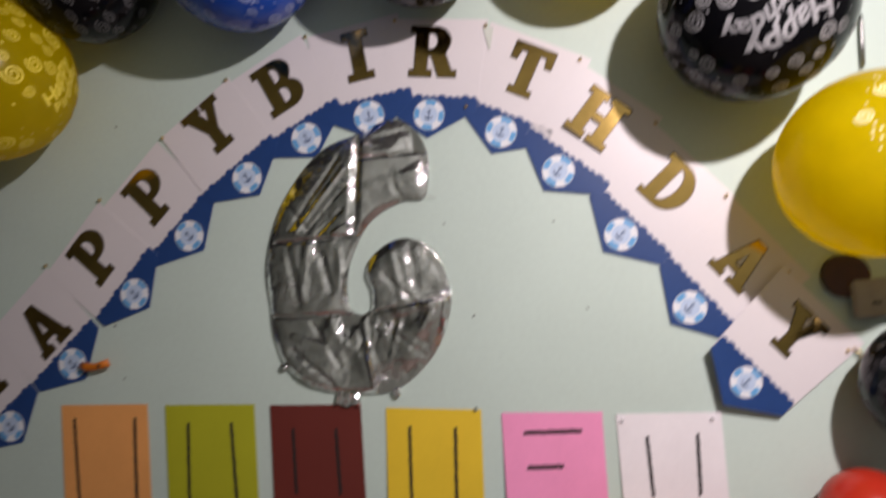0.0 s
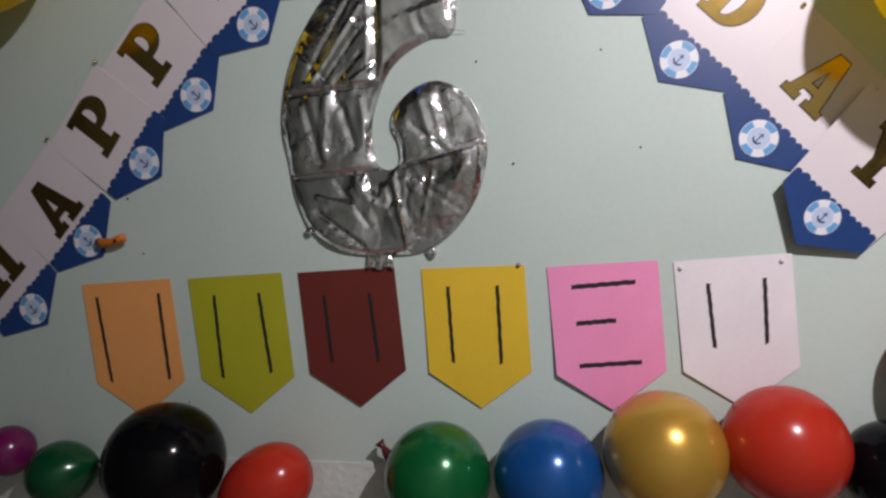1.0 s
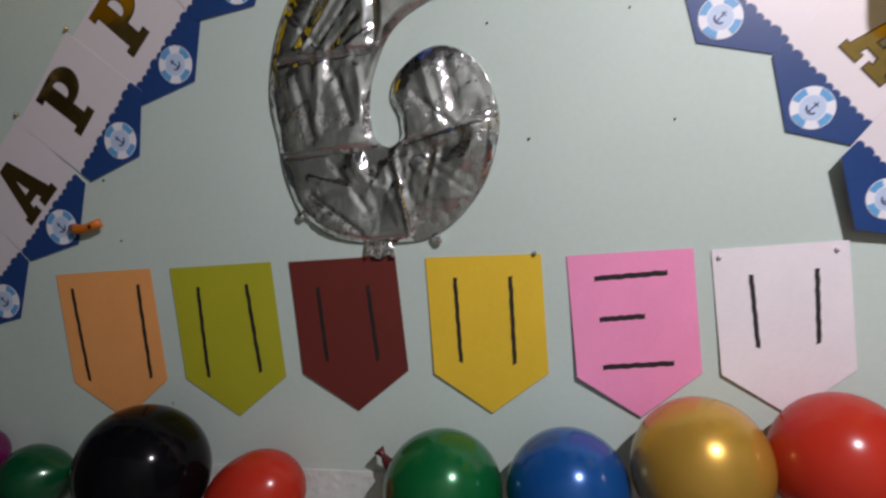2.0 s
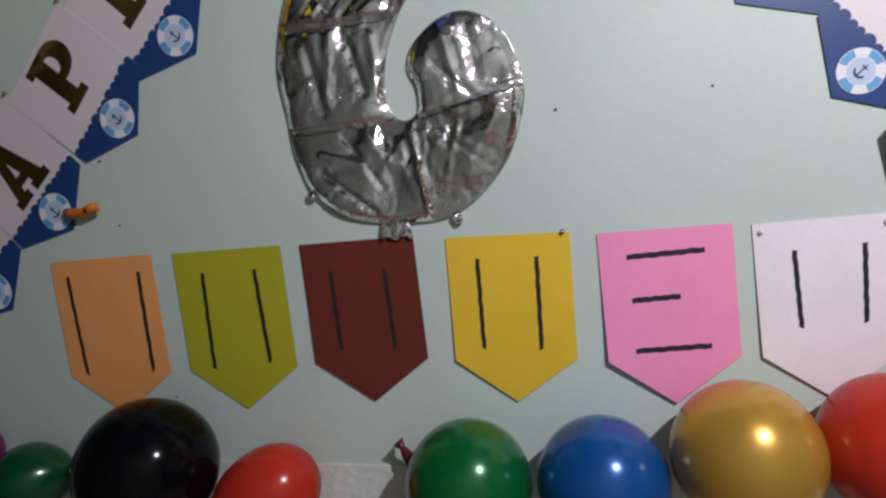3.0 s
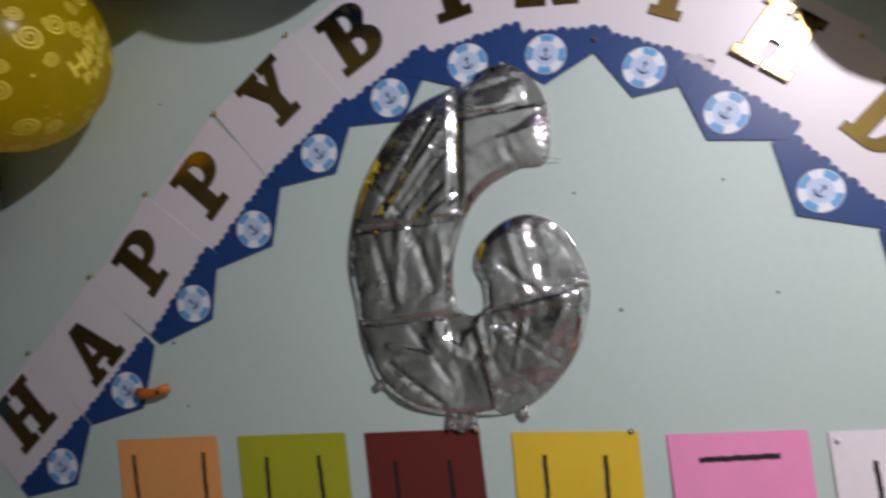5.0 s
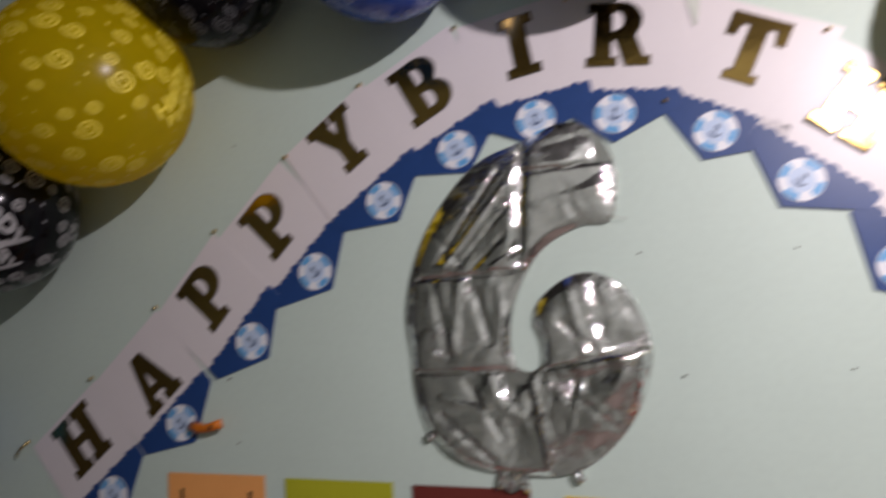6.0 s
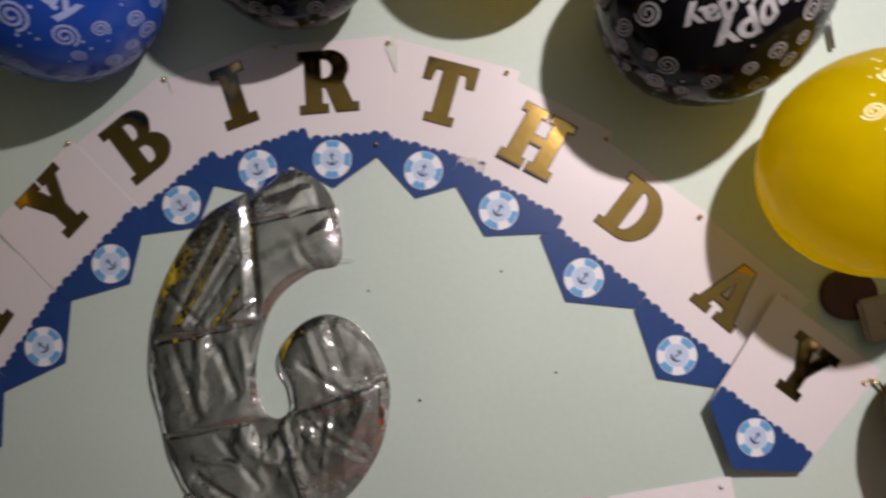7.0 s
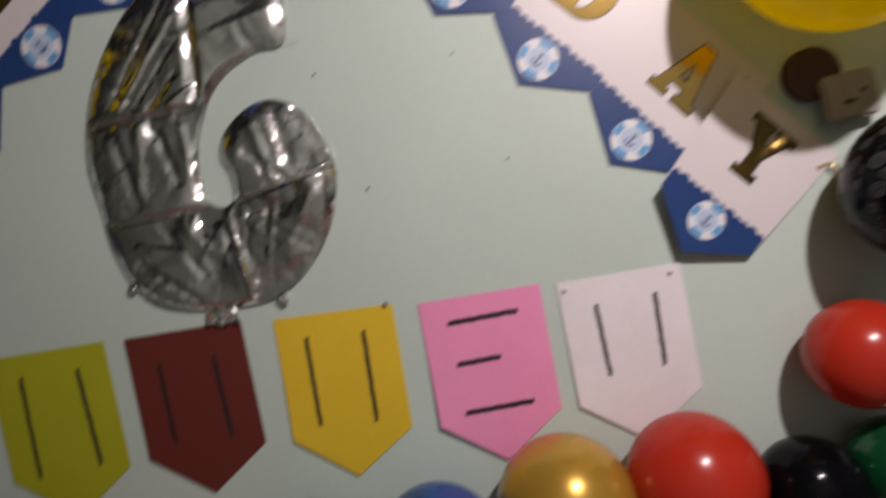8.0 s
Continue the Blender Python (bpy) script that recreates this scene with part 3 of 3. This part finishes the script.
        warp = Vector((noise.noise(Vector((p.x * 9, p.y * 9, seed))), noise.noise(Vector((p.x * 9, p.y * 9, seed + 4.2)))))
        for rate, high in ((8, 0.0050), (21, 0.0012)):
            bent = Vector(((p.x + 0.035 * warp.x) * rate * (0.8 + 0.25 * fx), (p.y + 0.035 * warp.y) * rate * (0.8 + 0.25 * fz), 3 * seed + rate))
            wrinkle += high * (abs(noise.noise(bent)) - 0.35 * noise.noise(bent * 0.5))
        some = max(0.0, min(1.0, 0.35 + 2.6 * noise.noise(Vector((p.x * 8 + 3, p.y * 8, 2.2 + seed)))))
        wrinkle += some * facets(p, 0.052, fx, 0.5 + 2.3 * seed, 0.0075, seed)
        wrinkle += some * facets(p, 0.024, fx, 1.9 + seed, 0.0032, seed + 3)
        patch = max(0.0, noise.noise(Vector((p.x * 11 + 9, p.y * 11, 8.8))) + (0.28 if which in ("base", "bowl_low") else 0.05))
        wrinkle += patch * facets(p, 0.0115, 1.2, 0.8, 0.0026, seed + 7)
        h += soft * strong * wrinkle
        # puckers along the weld
        near = int(np.argmin(np.hypot(arr[:, 0] - p.x, arr[:, 1] - p.y)))
        h += 0.0024 * noise.noise(Vector((near * 0.55, 0.3, 5.0))) * min(1.0, d / 0.004) * math.exp(-d / 0.012)
        front.append((p.x, -0.004 - max(h, 0.0004), p.y))
        back.append((p.x, -0.0030, p.y))
    six = thing("foil_balloon", pose(0, 0, 1.43), "silver foil number 6 balloon, wrinkled and underinflated, on the wall", "foil balloon")
    skin = mesh_of("front_skin", front, [tuple(f) for f in fs], silver_foil, True)
    bm = bmesh.new()
    bm.from_mesh(skin)
    for e in bm.edges:
        e.smooth = e.calc_face_angle(0.0) < 0.9
    bm.to_mesh(skin)
    bm.free()
    part("front_skin", skin, six)
    part("back_skin", mesh_of("back_skin", back, [tuple(f) for f in fs], silver_foil, True), six)
    # seam band round the outline
    verts, fcs = [], []
    for i in range(k):
        a, b, c = loop[i - 1], loop[i], loop[(i + 1) % k]
        nrm = Vector(((c - a).y, -(c - a).x)).normalized()
        wob = 0.0006 * math.sin(i * 0.7)
        for off, y in ((-0.0005, -0.0046), (0.0008 + wob, -0.0052 - 0.0004 * math.sin(i * 0.9)), (0.0008 + wob, -0.0040)):
            # outward is away from the skin
            verts.append((b.x - nrm.x * off, y, b.y - nrm.y * off))
    for i in range(k):
        j = (i + 1) % k
        for s in range(2):
            fcs.append((3 * i + s, 3 * j + s, 3 * j + s + 1, 3 * i + s + 1))
    part("seam", mesh_of("seam", verts, fcs, silver_foil, True), six, label="flat welded foil seam")
    part("thread", tube("thread", [(.345, -.010, .420), (.356, -.012, .416), (.372, -.008, .413)], [.0007, .0006, .0005], box_white, 6), six)
    # filling tail and tied lobes
    verts, fcs = [], []
    for r in range(9):
        for c in range(9):
            u, v = c / 8 - 0.5, r / 8
            verts.append((.182 + u * (0.046 + 0.006 * v), -0.010 - 0.0045 * math.sin(c * 2.6 + r * 0.25) - 0.0015 * random.random(), .014 - v * 0.040 + 0.004 * math.sin(c * 1.3)))
    for r in range(8):
        for c in range(8):
            a = r * 9 + c
            fcs.append((a, a + 1, a + 10, a + 9))
    part("filling_tail", mesh_of("filling_tail", verts, fcs, silver_foil), six, label="crumpled foil filling tail")
    for x, z, s in ((.287, .004, 1.0), (.036, .053, 0.8)):
        bm = bmesh.new()
        bmesh.ops.create_icosphere(bm, subdivisions=3, radius=0.0095 * s)
        for v in bm.verts:
            v.co *= 1 + 0.35 * noise.noise(v.co * 130)
            v.co.y *= 0.7
            v.co += Vector((x, -0.010, z))
        me = bpy.data.meshes.new("tied_lobe")
        bm.to_mesh(me)
        bm.free()
        me.materials.append(silver_foil)
        part("tied_lobe", me, six)
    return six


foil_six()


# ---- latex balloons ----
def basis(front, up_hint, roll):
    f = Vector(front).normalized()
    e1 = Vector(up_hint).cross(f).normalized()
    e2 = f.cross(e1)
    c, s = math.cos(radians(roll)), math.sin(radians(roll))
    return f, c * e1 + s * e2, c * e2 - s * e1


def text_mesh(body, size):
    curve = bpy.data.curves.new("words", "FONT")
    curve.body, curve.size, curve.align_x, curve.align_y, curve.offset = body, size, "CENTER", "CENTER", 0.030 * size
    curve.shear = 0.25
    tmp = new("words", curve)
    deps = bpy.context.evaluated_depsgraph_get()
    me = bpy.data.meshes.new_from_object(tmp.evaluated_get(deps))
    bpy.data.objects.remove(tmp)
    bpy.data.curves.remove(curve)
    bm = bmesh.new()
    bm.from_mesh(me)
    bmesh.ops.triangulate(bm, faces=bm.faces[:])
    bmesh.ops.subdivide_edges(bm, edges=[e for e in bm.edges if e.calc_length() > size * 0.2], cuts=2)
    bmesh.ops.triangulate(bm, faces=bm.faces[:])
    pts = [(v.co.x, v.co.y) for v in bm.verts]
    bm.verts.index_update()
    tri = [tuple(v.index for v in f.verts) for f in bm.faces]
    bm.free()
    bpy.data.meshes.remove(me)
    return pts, tri


def balloon(name, centre, r, mat, colour, neck=(0, 0, 1), stretch=1.0, ink=None, front=(0, -1, 0), roll=0.0, seed=0, flat=1.0, label="", spread=1.55, text=1.0):
    """A tied latex balloon: a drop-shaped skin that draws in to a neck and a knot; ink: a white swirl print."""
    ax = Vector(neck).normalized()
    a1 = ax.orthogonal().normalized()
    a2 = ax.cross(a1)

    def reach(d):
        c = max(-1.0, min(1.0, d.dot(ax)))
        th = math.acos(c)
        grow = 1 + (stretch - 1) * c * c + 0.16 * math.exp(-(th / 0.42) ** 2) - 0.02 * math.exp(-((th - 1.0) / 0.4) ** 2)
        return r * grow

    b = thing("balloon", pose(*centre), label or (colour + " latex balloon taped to the wall"), "balloon", "party balloons")
    verts, faces, rows, cols = [], [], 26, 36
    for i in range(rows + 1):
        th = math.pi * (0.001 + 0.998 * i / rows)
        for j in range(cols):
            ph = 2 * math.pi * j / cols
            d = math.cos(th) * ax + math.sin(th) * (math.cos(ph) * a1 + math.sin(ph) * a2)
            v = d * reach(d)
            verts.append((v.x, v.y * flat, v.z))
    for i in range(rows):
        for j in range(cols):
            a, c = i * cols + j, i * cols + (j + 1) % cols
            faces.append((a, c, c + cols, a + cols))
    part("skin", mesh_of("skin", verts, faces, mat, True), b)
    tip = ax * reach(ax)
    s = r / 0.1
    part("knot", tube("knot", [tip + ax * h * s for h in (-.004, .003, .008, .011, .015, .024)], [w * s for w in (.010, .006, .0045, .0075, .0045, .011)], mat, 10), b)
    if not ink:
        return b
    rnd = random.Random(seed)
    f, e1, e2 = basis(front, (0, 0, 1), roll)
    pv, pf = [], []

    def place(x, z):
        rho = math.hypot(x, z)
        d = math.cos(rho) * f + (math.sin(rho) / rho if rho > 1e-6 else 1.0) * (x * e1 + z * e2)
        v = d * (reach(d) + 0.0009)
        return (v.x, v.y * flat, v.z)

    def stroke(pts, w):
        base = len(pv)
        for i, p in enumerate(pts):
            q0, q1 = Vector(pts[max(i - 1, 0)]), Vector(pts[min(i + 1, len(pts) - 1)])
            t = (q1 - q0).normalized()
            nx, nz = -t.y * w, t.x * w
            pv.extend((place(p[0] + nx, p[1] + nz), place(p[0] - nx, p[1] - nz)))
        for i in range(len(pts) - 1):
            a = base + 2 * i
            pf.append((a, a + 1, a + 3, a + 2))

    def words(body, x0, z0, size):
        pts, tri = text_mesh(body, size)
        base = len(pv)
        pv.extend(place(x + x0, z + z0 + 0.05 * math.sin(x * 9) - 0.12 * x) for x, z in pts)
        pf.extend(tuple(base + i for i in t) for t in tri)

    spots = []
    for side in (0, 1):
        if side:
            f, e1 = -f, -e1
        words("Happy", -0.05 * text, 0.16 * text, 0.38 * text)
        words("Birthday", 0.03 * text, -0.14 * text, 0.31 * text)
        spots = [(x * 0.13 * text, z * text, 0.11 * text) for x in range(-4, 5) for z in (0.15, -0.14)]
        for _ in range(420):
            rho, ph = spread * math.sqrt(rnd.random()), rnd.random() * 6.283
            x, z = rho * math.cos(ph), rho * math.sin(ph)
            big = rnd.choice((0.13, 0.115, 0.10, 0.085, 0.07, 0.022, 0.016))
            if any(math.hypot(x - a, z - c) < big + e + 0.006 for a, c, e in spots):
                continue
            spots.append((x, z, big))
            if big > 0.05:
                turns = 2.2
                spiral = [(x + big * (1 - 0.85 * i / 26) * math.cos(i / 26 * 6.283 * turns + ph), z + big * (1 - 0.85 * i / 26) * math.sin(i / 26 * 6.283 * turns + ph)) for i in range(27)]
                stroke(spiral, big * 0.10)
            else:
                stroke([(x - big * 0.7, z), (x, z), (x + big * 0.7, z)], big * 0.6)
    tagged(part("print", mesh_of("print", pv, pf, ink), b, label="swirl and lettering print"), kind="stuff")
    return b


balloon("b", (-.540, -.195, 2.099), .173, latex_yellow, "yellow", (-.5, .3, .8), 1.03, print_cream, (1.1, .15, -.15), 70, 1, text=0.65,
        label="yellow latex balloon with faint pale swirl print")
balloon("b", (-.800, -.174, 1.890), .155, latex_black, "black", (-.8, .3, .1), 1.04, print_ink, (1.15, -1, -.40), -30, 2, text=1.0,
        label="black latex balloon with white birthday print")
balloon("b", (-1.025, -.105, 1.415), .101, latex_sea, "plain blue", (-.6, .2, -.6), 1.05, label="plain blue pearl latex balloon")
balloon("b", (-.335, -.158, 2.325), .148, latex_black, "black", (0, .3, 1), 1.04, print_grey, (.1, -1, .5), 30, 3,
        label="black latex balloon with white swirl print")
balloon("b", (.008, -.166, 2.342), .164, latex_blue, "blue", (.1, .2, 1), 1.05, print_pale, (.2, -1, -.4), -25, 4,
        label="royal blue latex balloon with pale printed swirls")
balloon("b", (.367, -.145, 2.351), .145, latex_black, "black", (0, .3, 1), 1.03, print_grey, (.05, -1, -.2), 80, 5,
        label="black latex balloon with grey swirl print")
balloon("b", (.710, -.146, 2.355), .136, latex_yellow, "yellow", (.1, .3, 1), 1.03, print_cream, (0, -1, .3), 10, 6,
        label="yellow latex balloon hung above the banner")
balloon("b", (.962, -.164, 2.140), .159, latex_black, "black", (.5, .4, .8), 1.04, print_ink, (-.02, -1, -.52), 215, 7, text=0.85,
        label="black latex balloon with white upside-down birthday print")
balloon("b", (1.146, -.172, 1.858), .155, latex_yellow, "yellow", (.8, .3, .1), 1.03, print_milky, (.22, -1, .42), 30, 8, spread=0.75, text=0.42,
        label="bright yellow latex balloon with sparse pale print")
balloon("b", (1.254, -.122, 1.488), .114, latex_black, "black", (.9, .2, -.2), 1.04, print_grey, (.9, -.6, .3), -20, 9,
        label="black latex balloon with white swirl print")
balloon("b", (1.155, -.086, 1.252), .080, latex_red, "red", (.9, .2, -.3), 1.03, label="small plain red latex balloon")
balloon("b", (1.196, -.075, 1.075), .072, latex_bottle, "dark green", (.6, .2, -.8), 1.03, label="small dark green pearl balloon")
balloon("b", (.889, -.103, 1.096), .099, latex_red, "red", (.3, .2, -1), 1.03, label="plain red latex balloon in the lower row")
balloon("b", (.697, -.107, 1.081), .104, latex_gold, "gold", (.1, .2, -1), 1.03, label="pearly gold latex balloon in the lower row")
balloon("b", (.498, -.102, 1.030), .0985, latex_sea, "blue", (.1, .2, -1), 1.03, label="pearly blue latex balloon in the lower row")
balloon("b", (.293, -.103, 1.021), .0995, latex_green, "green", (-.2, .2, -1), 1.03, label="pearly green latex balloon in the lower row")
balloon("b", (-.260, -.122, 1.041), .117, latex_black, "black", (-.9, .2, -.4), 1.04, label="large plain glossy black balloon in the lower row")
balloon("b", (-.550, -.072, .985), .069, latex_bottle, "dark green", (.9, .2, .2), 1.03, label="small dark green pearl balloon in the lower row")
balloon("b", (-.694, -.058, 1.024), .055, latex_purple, "purple", (-.6, .2, -.8), 1.03, label="small dark purple latex balloon")
balloon("b", (1.063, -.084, 1.052), .080, latex_black, "black", (.2, .2, -1), 1.03, label="small plain black latex balloon")
balloon("b", (-.060, -.092, .984), .078, latex_red, "red", (-.82, .05, -.52), 1.30, label="underinflated red latex balloon with a blunt nose")

# ---- small things ----
neck_tail = new("balloon_neck", tube("balloon_neck", [(.186, -.020, .985), (.182, -.030, 1.015), (.177, -.036, 1.036), (.170, -.036, 1.048), (.162, -.035, 1.058)],
                                     [.014, .009, .010, .005, .011], latex_maroon, 12))
tagged(neck_tail, "maroon neck of a deflated latex balloon", "balloon neck")
scrap = thing("balloon_scrap", pose(-.437, -.006, 1.477), "torn orange latex scrap pinned beside the banner", "latex scrap")
part("strip", tube("strip", [(-.012, -.004, .002), (.008, -.012, .000), (.028, -.014, .001), (.045, -.016, .006), (.056, -.014, .010), (.060, -.010, .002)],
                   [.009, .010, .008, .009, .010, .003], latex_orange, 10), scrap)
part("hole", prism("hole", [ring(.046, .005, .004, 10)], 0.0005, nail_dark, 0.0262), scrap)
socket = thing("wall_socket", pose(1.183, 0, 1.668), "old white plastic wall socket over a round brown wooden block", "wall socket")
part("block", prism("block", [ring(-.025, .004, .041, 32)], 0.018, box_brown, 0.0005), socket, label="dark brown round wooden block")
part("faceplate", box("faceplate", -.041, .041, -.030, -.019, -.036, .036, box_white, .005), socket, pose(.020, -.001, -.037, 0, -6, 0), label="greyish white plastic plate")
part("slot", box("slot", .036, .042, -.0335, -.029, -.034, -.027, nail_dark, .001), socket)
part("slot", box("slot", .010, .026, -.0335, -.029, -.048, -.043, nail_dark, .001), socket)
for low, out in ((0.0, .014), (.027, .010)):
    run = ((-2.19, 2.20), (-1.60, 2.22), (-1.25, 2.265), (-1.105, 2.309), (-1.035, 2.336), (-.959, 2.375), (-.86, 2.45), (-.80, 2.56), (-.78, 2.89))
    wire = new("black_cable", tube("black_cable", [(x + low * 0.5, -out, z - low if z < 2.8 else z) for x, z in run], [.007 - low * .07] * 9, cable_rubber, 10))
    tagged(wire, "black electric cable clipped along the wall", "cable", "wall cables")
strip = new("balloon_ribbon", tube("balloon_ribbon", [(1.196, -.006, 2.170), (1.200, -.009, 2.155), (1.200, -.010, 2.12), (1.201, -.009, 2.07)], [.007, .004, .0045, .004], steel, 8))
tagged(strip, "short grey ribbon between two balloons", "ribbon")
for x, z in ((.389, 1.787), (.450, 1.594), (.681, 1.610), (.616, 1.788), (-.374, 1.569), (-.349, 1.450), (-.377, 2.027), (-.273, 1.122)):
    bm = bmesh.new()
    bmesh.ops.create_icosphere(bm, subdivisions=2, radius=0.0017 + 0.0007 * random.random())
    for v in bm.verts:
        v.co *= 1 + 0.4 * noise.noise(v.co * 500 + Vector((x * 9, z * 9, 0)))
    me = bpy.data.meshes.new("nail")
    bm.to_mesh(me)
    bm.free()
    me.materials.append(nail_dark)
    ob = new("nail", me)
    ob.location = (x, -0.001, z)
    tagged(ob, "small rusty nail head in the painted wall", "nail", "nails in the wall")
